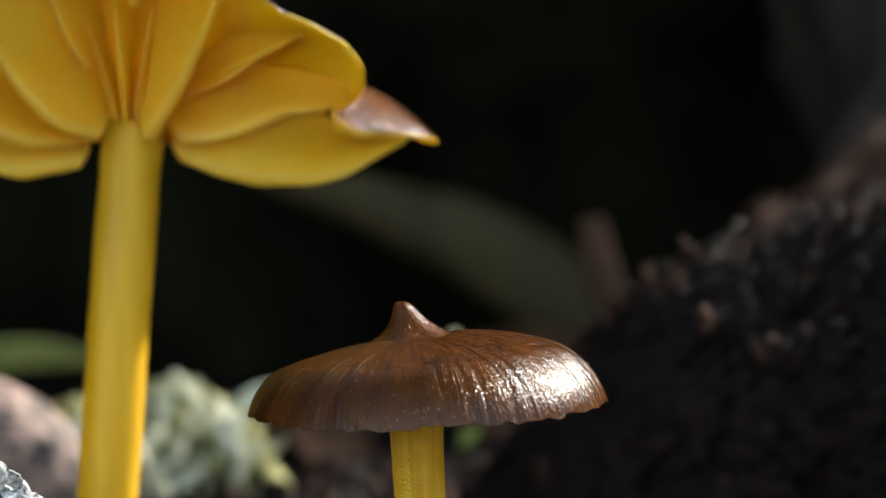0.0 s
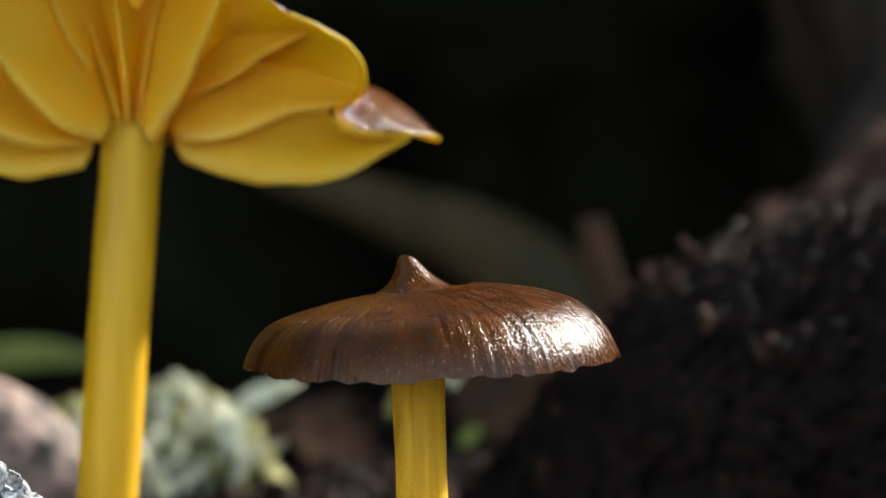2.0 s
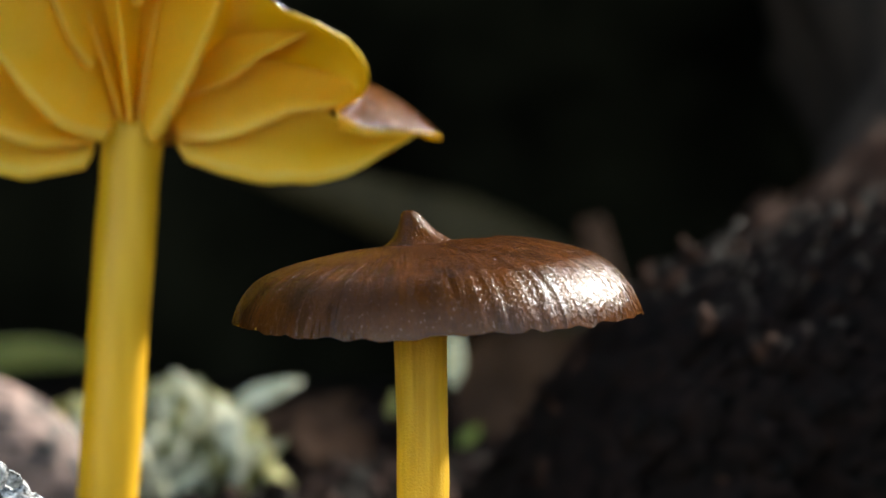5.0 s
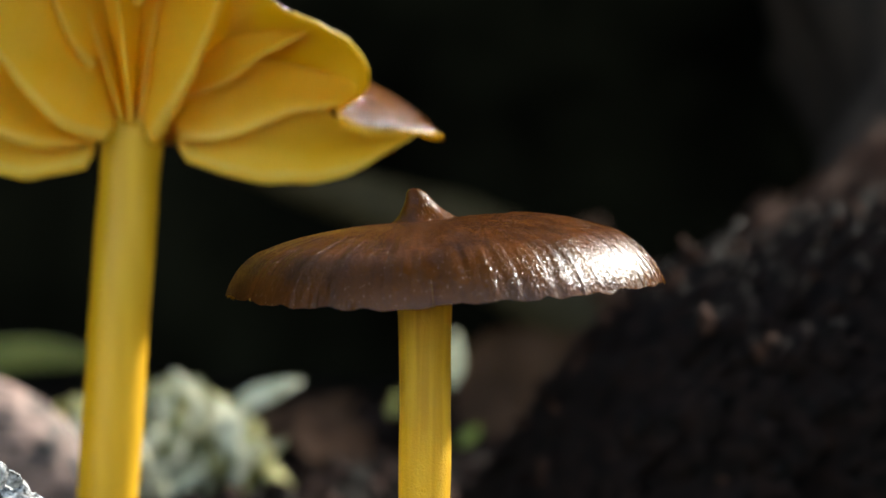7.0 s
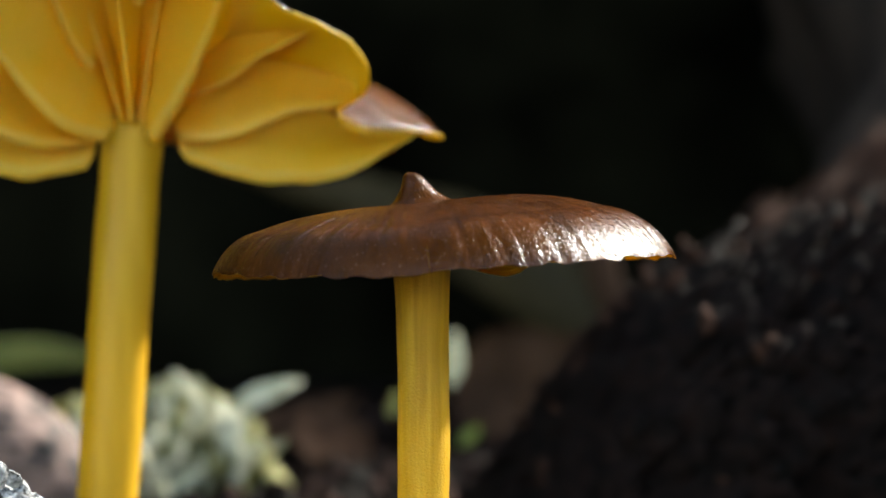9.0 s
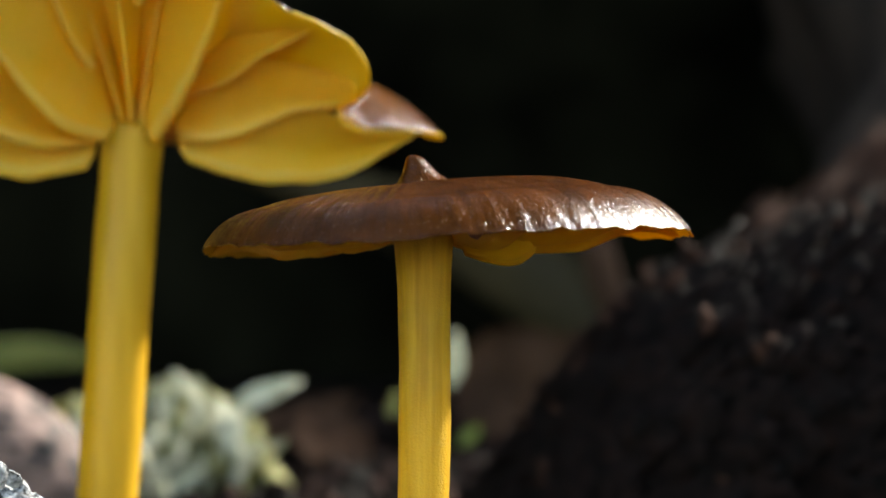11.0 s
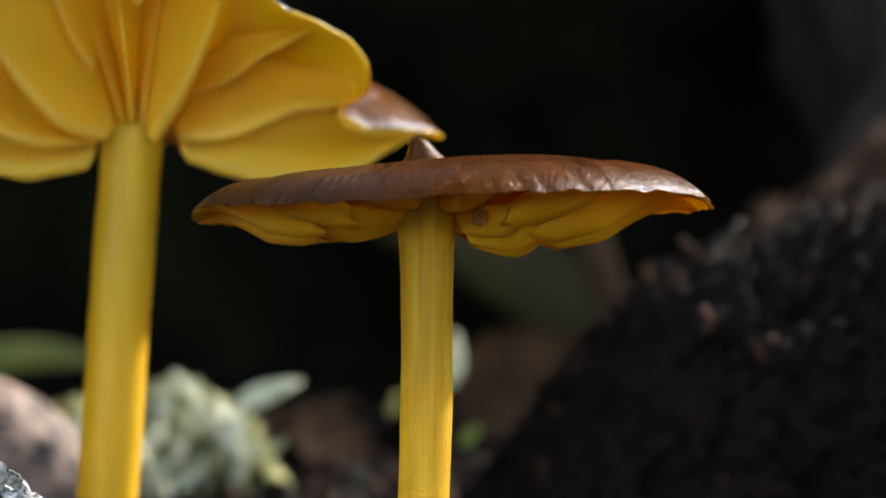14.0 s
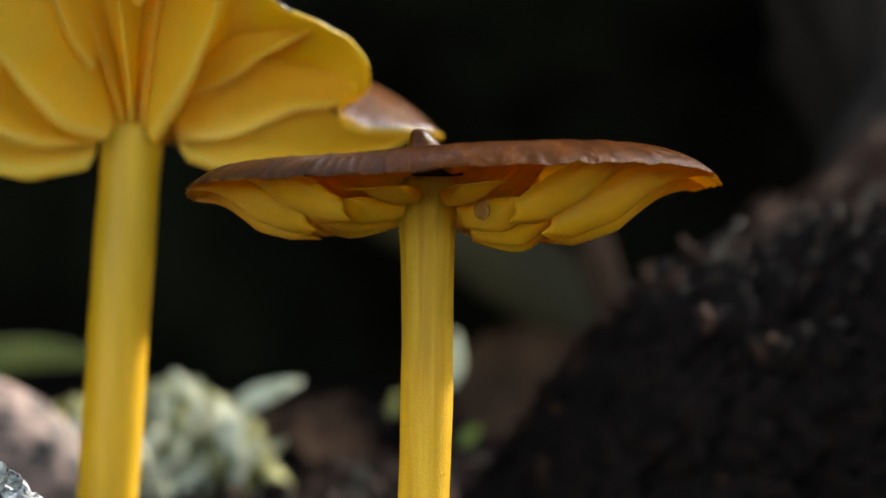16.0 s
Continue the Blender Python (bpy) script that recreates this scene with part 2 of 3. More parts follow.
def mound(name, table, y0, depth, seed, amount, mat, label, category, nu=380, nv=200):
    """A heap of crumbly soil: a ridge whose height follows the table, with a broken surface."""
    verts = []
    x0, x1 = table[0][0], table[-1][0]
    for i in range(nu):
        x = x0 + (x1 - x0) * i / (nu - 1)
        h = max(0.2, spline(table, x))
        for j in range(nv):
            v = math.pi * j / (nv - 1)
            y = y0 - depth * math.cos(v) * (0.35 + 0.65 * min(1, h / 25))
            z = h * max(0.0, math.sin(v)) ** 0.55 - 3
            n = Vector((0, -math.cos(v), math.sin(v) + 0.3)).normalized()
            p = Vector((x, y, z))
            d = amount * (1.4 * fractal(x + seed, y, z, 0.09, 3) + 0.8 * fractal(x + seed, y, z, 0.33, 3) + 1.5 * clod(x, y, z, 0.22) + 0.8 * clod(x + 40, y, z, 0.5))
            p += n * d + Vector((0.9 * d, 0, 0))
            verts.append(p)
    ob = new(name, mesh_of(name, verts, grid_faces(nu, nv, flip=True), [mat]))
    return tagged(ob, label, category)


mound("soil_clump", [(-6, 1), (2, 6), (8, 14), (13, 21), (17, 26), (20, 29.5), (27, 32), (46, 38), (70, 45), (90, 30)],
      95, 28, 3, 2.3, SHADE_SOIL, "crumbly brown clod of damp soil, shade and lit top edge put into its colours", "soil")
CLUMP = bpy.data.objects["soil_clump"]


def crumb_mesh(seed):
    """An uneven crumb of soil about 2 mm across."""
    bm = bmesh.new()
    bmesh.ops.create_icosphere(bm, subdivisions=2, radius=1.0 * MM)
    for v in bm.verts:
        v.co *= 1 + 0.8 * noise.noise(v.co * 1200 + Vector((seed * 7.1, 0, 0))) + 0.2 * noise.noise(v.co * 3500)
        v.co.z *= 0.75
    me = bpy.data.meshes.new("crumb")
    bm.to_mesh(me)
    bm.free()
    me.materials.append(LIT_CRUMB)
    return me


def scatter_crumbs(count=290):
    rng = random.Random(3)
    kinds = [crumb_mesh(k) for k in range(6)]
    verts = [v.co for v in CLUMP.data.vertices if -2 * MM < v.co.x < 66 * MM and v.co.y < 104 * MM and v.co.z > 2 * MM]
    # most crumbs go here, so their paler colour paints the lit edge
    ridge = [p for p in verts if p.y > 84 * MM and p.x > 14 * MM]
    for k in range(count):
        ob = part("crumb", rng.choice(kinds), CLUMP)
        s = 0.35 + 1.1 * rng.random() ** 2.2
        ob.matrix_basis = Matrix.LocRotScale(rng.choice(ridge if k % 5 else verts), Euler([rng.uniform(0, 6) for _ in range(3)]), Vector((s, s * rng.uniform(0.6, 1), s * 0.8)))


scatter_crumbs()
mound("rotten_log", [(41, 2), (46, 30), (50, 39), (55, 39), (60, 43), (74, 53), (95, 60), (150, 72), (230, 66), (280, 30)], 240, 40, 11, 3.2, LOG,
      "dark rotten log lying behind the soil clod", "log", nu=140, nv=90)


def build_trunk():
    pts, faces = tube([(163, 395, -20 + 12 * i) for i in range(50)], [74 + 34 * math.exp(-i / 4) for i in range(50)], 120, lump=0.25, seed=5)
    pts = roughen(pts, 5, 0.05)
    tagged(new("tree_trunk", mesh_of("tree_trunk", pts, faces, [TRUNK])), "shaded greyish purple tree trunk behind the log", "tree trunk")


build_trunk()


# ---- the young mushroom that opens ----
N = 150         # skin segments round the cap
G = 14          # gills
L_IN = 9.5      # length of an inner segment
BEND_IN = 15.3  # degrees by which it bends over its length


def arc(length, slope, steps):
    """Points (x, z) of a curve whose downward slope in degrees is slope(f), f from 0 to 1."""
    pts, x, z = [(0.0, 0.0)], 0.0, 0.0
    for i in range(steps):
        a = radians(slope((i + 0.5) / steps))
        x += math.cos(a) * length / steps
        z -= math.sin(a) * length / steps
        pts.append((x, z))
    return pts


def outer_slope(f):
    return 17 * f / 0.52 + 41 * max(0.0, (f - 0.52) / 0.48) ** 0.8


def outer_length(a):
    return (11.5 + 1.8 * math.cos(a) - 0.6 * math.sin(a) + 0.25 * math.sin(3 * a + 1) + 0.10 * math.sin(7 * a))


INNER = arc(L_IN, lambda f: BEND_IN * f, 14)
OPEN = [(0, 0.54), (1.5, 0.58), (3.5, 0.665), (4.2, 0.692), (6.5, 0.762), (7.5, 0.790), (9, 0.822), (11.5, 0.895), (12.5, 0.920), (14.5, 0.947), (16, 0.962)]
DROOP = [(0, 1.3), (3.5, -0.9), (6.5, -3.6), (9, -5.3), (11.5, -7.2), (12.5, -7.9), (14.5, -10.2), (16, -12.2)]
FRONT_LIFT = [(0, 0), (3, -0.3), (6.5, -0.9), (9, 1.6), (11.5, 4.0), (14, 4.3), (16, 4.2)]
STEPS = (0, 1, 2, 3, 4.2, 5.2, 6.3, 7.5, 9, 10.2, 11.4, 12.5, 14, 16)


def droop(t, a):
    g = t / 16
    return spline(DROOP, t) - 2.0 * fullness(t, a) - 1.8 * shoulder(t, a) - spline(FRONT_LIFT, t) * max(0, -math.sin(a)) + (2.6 + 2.4 * max(0, -math.cos(a))) * max(0, t - 8) / 8 - (4.15 - 1.6 * g) * math.cos(a) + 1.2 * math.sin(3 * a + 0.6) + (4.2 - 3.0 * g) * math.exp(-(((math.degrees(a) % 360) - 314) / 30) ** 2)


def fullness(t, a):
    """1 while the cap is a dome, strongest on its right shoulder, 0 once it is flat."""
    return (1 - t / 16) * (0.65 + 0.35 * math.cos(a))


def shoulder(t, a):
    """How far the cap bulges up on its right side while it opens."""
    return max(0, math.cos(a)) * spline([(0, 0), (4, 0.6), (8, 1.0), (12, 0.5), (16, 0.4)], t)


def inner_pose(t, a):
    roll = -(droop(t, a + 0.02) - droop(t, a - 0.02)) / 0.04
    return pose(0, 0, 0, 0, 0, math.degrees(a)) @ pose(0, 0, 0, 0, droop(t, a), 0) @ pose(0, 0, 0, roll, 0, 0)


def outer_pose(t, a):
    length = outer_length(a)
    sc = 1 - spline(OPEN, t)
    curve = arc(length, outer_slope, 60)
    k = sc * 60
    i = min(59, int(k))
    cx = curve[i][0] + (curve[i + 1][0] - curve[i][0]) * (k - i)
    cz = curve[i][1] + (curve[i + 1][1] - curve[i][1]) * (k - i)
    end = INNER[-1]
    turn = BEND_IN - outer_slope(sc) - 4.4 * max(0, t - 5) / 11 - (1.4 + 4.0 * max(0, -math.cos(a))) * max(0, t - 8) / 8 + (3.2 + 0.8 * max(0, math.cos(a))) * fullness(t, a) + 2.0 * shoulder(t, a)
    return (inner_pose(t, a) @ Matrix.Translation((end[0] * MM, 0, end[1] * MM)) @ pose(0, 0, 0, 0, turn, 0)
            @ Matrix.Translation((-cx * MM, 0, -cz * MM)))


LIP = 26.0      # degrees by which the rim unrolls in the end


def rim_pose(t, a):
    """The rim swings up about a line half way out on the outer segment."""
    x, z = arc(outer_length(a), outer_slope, 22)[11]
    hinge = Matrix.Translation((x * MM, 0, z * MM))
    return outer_pose(t, a) @ hinge @ pose(0, 0, 0, 0, -LIP * max(0, t - 5) / 11, 0) @ hinge.inverted()


def shell(curve, base, half, a, thick, drop, cross=5, ragged=0.0):
    """A curved strip of cap: brown above, yellow below, closed at its edges."""
    lines = [curve(half * (2 * j / (cross - 1) - 1)) for j in range(cross)]
    n = len(lines[0])
    verts, co = [], []
    for layer in (0, 1):
        for i in range(n):
            th = thick(i / (n - 1))
            for j in range(cross):
                b = half * (2 * j / (cross - 1) - 1)
                x, z = lines[j][i]
                px, pz = lines[j][max(i - 1, 0)]
                qx, qz = lines[j][max(i, 1)]
                run = math.hypot(qx - px, qz - pz) if i else math.hypot(qx - x, qz - z)
                nx, nz = -(qz - pz) / run, (qx - px) / run
                if ragged and i == n - 1:
                    back = min(0.85, max(0, 0.25 + ragged * noise.noise(Vector((math.cos(a + b), math.sin(a + b), 0.3)) * 11)))
                    x, z = x + (px - x) * back, z + (pz - z) * back
                rib = 0.075 * fractal(16 * math.cos(a + b), 16 * math.sin(a + b), 0.16 * (base + x), 1.4, 2) * min(1, max(0, base + x - 7) / 8)
                off = rib - drop - (th if layer else 0)
                x, z = x + nx * off, z + nz * off
                r = base + x
                verts.append((r * math.cos(b) - base, r * math.sin(b), z))
                co.append((r * math.cos(a + b), r * math.sin(a + b), 0.3 * z))
    m = n * cross
    faces = grid_faces(n, cross) + grid_faces(n, cross, start=m, flip=True)
    slots = [0] * ((n - 1) * (cross - 1)) + [1] * ((n - 1) * (cross - 1))
    ring = [i * cross for i in range(n)] + [(n - 1) * cross + j for j in range(1, cross)] + [i * cross + cross - 1 for i in range(n - 2, -1, -1)] + list(range(cross - 2, 0, -1))
    first = len(verts)
    for p in ring:
        verts += [verts[p], verts[p + m]]
        co += [co[p], co[p + m]]
    for k in range(len(ring)):
        p, q = first + 2 * k, first + 2 * ((k + 1) % len(ring))
        faces.append((p, q, q + 1, p + 1))
        slots.append(0)
    return verts, faces, slots, co


def blade(outline_top, outline_bottom, thick, a, base=0.0, taper=0.0):
    """A gill: a thin upright blade between two lines of (x, z), thickest at the top, rounded at its free edge."""
    verts, co, n = [], [], len(outline_top)
    for i, ((x, zt), (_, zb)) in enumerate(zip(outline_top, outline_bottom)):
        broad = min(thick * max(0.05, 1 - taper * i / (n - 1)), 2.1 * (base + x) * math.tan(math.pi / G)) * min(1, 0.3 + 1.5 * abs(math.cos(a)))
        for k, (f, w) in enumerate(((0, 1), (0.45, 0.94), (0.8, 0.68), (1, 0.2), (1, -0.2), (0.8, -0.68), (0.45, -0.94), (0, -1))):
            z = zt + (zb - zt) * f
            wave = 0.10 * math.sin(x * 0.9 + a * 7) * f
            verts.append((x, broad * w * 0.5 + wave * (1 - taper * i / (n - 1)), z))
            co.append(((base + x) * math.cos(a), (base + x) * math.sin(a), z))
    faces = grid_faces(n, 8, wrap=True)
    faces.append(tuple(range(8)))
    faces.append(tuple(reversed(range((n - 1) * 8, n * 8))))
    return verts, faces, co


def gill_depth(a):
    side = abs(math.cos(a)) ** 0.8
    back = max(0, math.sin(a))
    return 0.6 + (4.2 + 0.6 * math.cos(a)) * side + 1.0 * back


def build_young():
    thing = tagged(new("mushroom"), "young yellow-stemmed mushroom with wet brown cap opening flat", "mushroom")
    thing.location = (-1.6 * MM, 0, 0)
    # stem: its top is its origin
    path, radii = [], []
    for i in range(44):
        z = 0.2 - 1.5 * i
        path.append((0.15 * math.sin(i * 0.16) * min(1, i / 8), 0, z))
        radii.append(1.87 + 0.9 * math.exp(-max(0, -z - 0.2) / 3.2) + 0.02 * math.sin(i * 0.7) + 0.0045 * i)
    pts, faces = tube(path, radii, 48, lump=0.03)
    stem = part("stem", mesh_of("stem", pts, faces, [STALK]), thing, "smooth fibrous yellow stem")
    # middle of the cap with its nipple
    sides_n = 40
    rows = [(0, 2.55), (0.35, 2.50), (0.65, 2.25), (0.95, 1.75), (1.3, 1.15), (1.8, 0.55), (2.4, 0.12), (3.0, -0.25), (3.6, -0.65), (4.0, -1.0), (2.0, -1.1), (0.01, -1.1)]
    verts, co = [], []
    for r, z in rows:
        for j in range(sides_n):
            a = 2 * math.pi * j / sides_n
            lean = max(0, z / 2.55)
            w = 1 + 0.10 * noise.noise(Vector((math.cos(a) * 2, math.sin(a) * 2, z)))
            x, y = r * w * math.cos(a) * (1.15 if math.cos(a) > 0 else 0.95) - 0.75 * lean, r * w * math.sin(a)
            verts.append((x, y, z))
            co.append((x, y, z * 0.5))
    cap = part("cap", mesh_of("cap", verts, grid_faces(len(rows), sides_n, wrap=True), [SKIN], co=co), thing, "brown pointed middle of the cap")
    segments = []
    for k in range(N):
        a = 2 * math.pi * k / N
        v, f, s, c = shell(lambda b: INNER, 0.001, math.pi / N * 1.03, a, lambda u: 0.03 + 0.5 * (1 - u) ** 0.7, 0.003 * (k % 2))
        inner = part("cap_segment", mesh_of("cap_segment", v, f, [SKIN, FLESH], s, co=c), cap)
        v, f, s, c = shell(lambda b: arc(outer_length(a + b), outer_slope, 22)[:13], INNER[-1][0], math.pi / N * 1.04, a,
                           lambda u: 0.05 + 0.33 * (1 - 0.55 * u), 0.006 + 0.003 * (k % 2))
        outer = part("margin_segment", mesh_of("margin_segment", v, f, [SKIN, FLESH], s, co=c), cap)
        v, f, s, c = shell(lambda b: arc(outer_length(a + b), outer_slope, 22)[11:], INNER[-1][0], math.pi / N * 1.04, a,
                           lambda u: 0.05 + 0.33 * (0.5 - 0.5 * u), 0.012 + 0.003 * (k % 2), ragged=0.7)
        rim = part("rim_segment", mesh_of("rim_segment", v, f, [SKIN, FLESH], s, co=c), cap)
        segments.append((a, inner, outer, rim))
    gills = []
    for k in range(G):
        a = 2 * math.pi * (k + 0.5) / G
        d = gill_depth(a) * (1 + 0.05 * noise.noise(Vector((k * 1.7, 0, 0))))
        if k % 2:
            d *= 0.95
        xs = [2.1 + 0.47 * i for i in range(17)]
        zin = [spline(INNER, x) for x in xs]
        top = [(x, z - 0.4) for x, z in zip(xs, zin)]
        low = [(x, min(z - 0.3, -0.6 - 0.6 * d * (0.55 + 0.45 * math.sin(min(1, (x - 1.6) / 5) * math.pi / 2)) * max(0.0, 1 - max(0, (x - 5) / 4.7) ** 2.2))) for x, z in zip(xs, zin)]
        v, f, c = blade(top, low, 3.6, a)
        upper = part("gill", mesh_of("gill", v, f, [FLESH], co=c), cap)
        low2 = [(x, min(z - 0.6, -0.6 - 0.62 * d * (0.45 + 0.55 * math.sin(min(1, (x - 1.6) / 5) * math.pi / 2)) * max(0.0, 1 - max(0, (x - 5) / 4.7) ** 2.2))) for x, z in zip(xs, zin)]
        v, f, c = blade([(x, z - 0.5) for x, z in zip(xs, zin)], low2, 3.4, a)
        lower = part("gill", mesh_of("gill", v, f, [FLESH], co=c), cap)
        length = outer_length(a)
        curve = arc(length, outer_slope, 22)
        top = [(x, z - 0.2) for x, z in curve]
        low = [(x, z - 0.25 - (0.62 * d + 0.4) * (0.3 + 0.7 * abs(math.cos(a)) ** 0.8 + 0.3 * max(0, math.sin(a))) * max(0.0, 1 - i / 20.9) ** 0.62 * min(1, 0.60 + i / 14)) for i, (x, z) in enumerate(curve)]
        inward = [-1.5, -1.0, -0.5]
        top = [(x, -1.0) for x in inward] + top[:-1]
        low = [(x, -1.0 + (low[0][1] + 1.0) * (0.15 + 0.28 * i)) for i, x in enumerate(inward)] + low[:-1]
        v, f, c = blade(top, low, 4.6, a, INNER[-1][0], 0.75)
        facing_front = math.sin(a) < 0 and abs(math.cos(a)) < 0.5
        outer = None if facing_front else part("gill", mesh_of("gill", v, f, [FLESH], co=c), cap)
        gills.append((a, d, upper, lower, outer))
    bm = bmesh.new()
    bmesh.ops.create_icosphere(bm, subdivisions=3, radius=1.0)
    for v in bm.verts:
        w = 1 + 0.35 * noise.noise(v.co * 1.6)
        v.co = Vector((5.3 + 0.75 * v.co.x * w, -1.62 + 0.22 * v.co.y, -1.6 + 0.7 * v.co.z * w)) * MM
    me = bpy.data.meshes.new("bruise")
    bm.to_mesh(me)
    bm.free()
    me.materials.append(BRUISE)
    bruise = part("bruise", me, cap, "small brown bruise on a gill")
    return thing, stem, cap, segments, gills, bruise


YOUNG, STEM, CAP, SEGMENTS, GILLS, BRUISED = build_young()

# ---- the old mushroom behind it ----
OLD_Z = 8.0     # height of the cap's middle over the stem's top
# direction in degrees (-90 faces the front), radius and height of the rim, how domed the cap is there
OLD_RIM = [(-180, 26, 3.5, 2.6), (-150, 25, 9, 1.5), (-128, 23, 14, 1.15), (-110, 22, 19, 1.1), (-88, 21, 22, 1.1), (-70, 21, 19, 1.1),
           (-58, 20.4, 14.6, 1.1), (-50, 20.8, 12.2, 1.15), (-42, 21.4, 10.8, 1.2), (-33, 22.0, 9.1, 1.4), (-23, 22.6, 7.3, 1.8), (-15, 21.4, 5.0, 2.2),
           (-8.5, 18.3, 3.4, 2.4), (-3, 20.6, 1.6, 2.2), (2, 24.4, 1.2, 2.4), (9, 27.7, 1.2, 3.2), (22, 28.2, 1.9, 5.5), (45, 28, 3.4, 6.0),
           (90, 27, 5, 4), (150, 27, 4, 2.6), (180, 26, 3.5, 2.6)]
# direction, inner and outer radius, depth at four even steps outwards, half the width of the free edge
OLD_GILLS = [(-172, 3, 24, 9.3, 10.3, 6.6, 0.2, 0.6), (-151, 3, 23, 7.6, 8.2, 5.2, 0.2, 0.4), (-128, 2.8, 22, 8.2, 8.4, 5.2, 0.3, 0.55),
             (-114, 7.0, 18, 4.6, 3.6, 1.4, 0.1, 0.45), (-91, 2.4, 18, 8.4, 5.8, 2.6, 0.4, 0.22), (-82, 12.5, 20, 4.6, 3.4, 1.6, 0.1, 0.45), (-105, 2.3, 15, 8.2, 4.6, 2.0, 0.2, 0.2), (-74, 2.3, 14, 8.4, 4.4, 1.8, 0.2, 0.2),
             (-57, 2.6, 18.5, 8.9, 6.6, 3.6, 0.2, 0.7), (-36, 5.5, 20, 4.2, 3.2, 1.5, 0.1, 0.22), (-13, 3.2, 20.6, 7.4, 6.5, 3.2, 0.3, 0.42),
             (4, 3, 25.5, 8.6, 10.2, 8.0, 0.2, 0.6), (155, 3, 24, 7, 8, 5, 0.2, 0.7)]


def old_point(a, f):
    """Distance from the axis and height of the old cap's upper side, in the direction a, at the share f of the radius."""
    d = math.degrees(a)
    rad, rise, dome = (spline([(row[0], row[k]) for row in OLD_RIM], d) for k in (1, 2, 3))
    edge = 0.5 * noise.noise(Vector((math.cos(a) * 5, math.sin(a) * 5, 1))) + 0.3 * noise.noise(Vector((math.cos(a) * 15, math.sin(a) * 15, 4)))
    wave = 0.35 * f ** 3 * math.sin(11 * a + 1)
    return (rad + edge) * f, OLD_Z + (rise - OLD_Z) * f ** dome + wave


def old_gill(cap, row, k):
    """A broad fleshy gill: a wedge under the cap that narrows to a soft rounded edge."""
    az, r0, r1, d0, d1, d2, d3, half = row
    a, steps = radians(az), 30
    depths = [(0, d0), (1 / 3, d1), (2 / 3, d2), (1, d3)]
    rad = old_point(a, 1)[0]
    section = [(0.0, 1.0)] + [(g, 1 - min(1, g / 0.8) ** 0.8) for g in (0.12, 0.26, 0.42, 0.6, 0.8)]
    section += [(0.88, 0.02), (0.96, -0.18), (1.0, -0.6)]
    verts, co = [], []
    for i in range(steps + 1):
        u = i / steps
        r = r0 + (r1 - r0) * u
        z = old_point(a, min(1, r / rad))[1] - 0.16
        depth = spline(depths, u) * min(1, 0.55 + 0.45 * (u / 0.06) ** 0.5 if u else 0.5)
        depth += 0.35 * u * (1 - u) * 4 * noise.noise(Vector((u * 7, k * 3.1, 0)))
        root = min(0.9 + 0.26 * r, 4.6 * half + 1.9) * (1 - 0.6 * u ** 3)
        rib = half * (1 - 0.6 * u)
        sway = 0.5 * math.sin(u * 3.3 + k * 1.7) * u
        ring = [(g, max(0.0, rib + (root - rib) * max(0, w)) if w > -0.5 else 0.0) if w >= 0 else (g, rib * (1 + 0.9 * w) if w > -0.5 else 0.25 * rib) for g, w in section]
        for g, w in ring + [(g, -w) for g, w in ring[::-1]]:
            side = w + sway * max(0, g)
            x, y = r * math.cos(a) - side * math.sin(a), r * math.sin(a) + side * math.cos(a)
            b = math.atan2(y, x)
            far = old_point(b, 1)[0]
            top = old_point(b, min(1, math.hypot(x, y) / far))[1] - 0.16
            hold = min(1, 0.97 * far / math.hypot(x, y))
            verts.append((x * hold, y * hold, min(top, top + (z - max(0.02, depth) - top) * g)))
            co.append((r * math.cos(a), r * math.sin(a), z - depth * g))
    n = 2 * len(section)
    faces = grid_faces(steps + 1, n, wrap=True)
    faces.append(tuple(range(n)))
    faces.append(tuple(reversed(range(steps * n, steps * n + n))))
    slots = [1 if 6 <= j <= n - 8 else 0 for _ in range(steps) for j in range(n)] + [0, 0]
    return part("gill", mesh_of("old_gill", verts, faces, [GILL_OLD, GILL_EDGE], slots, co=co), cap)


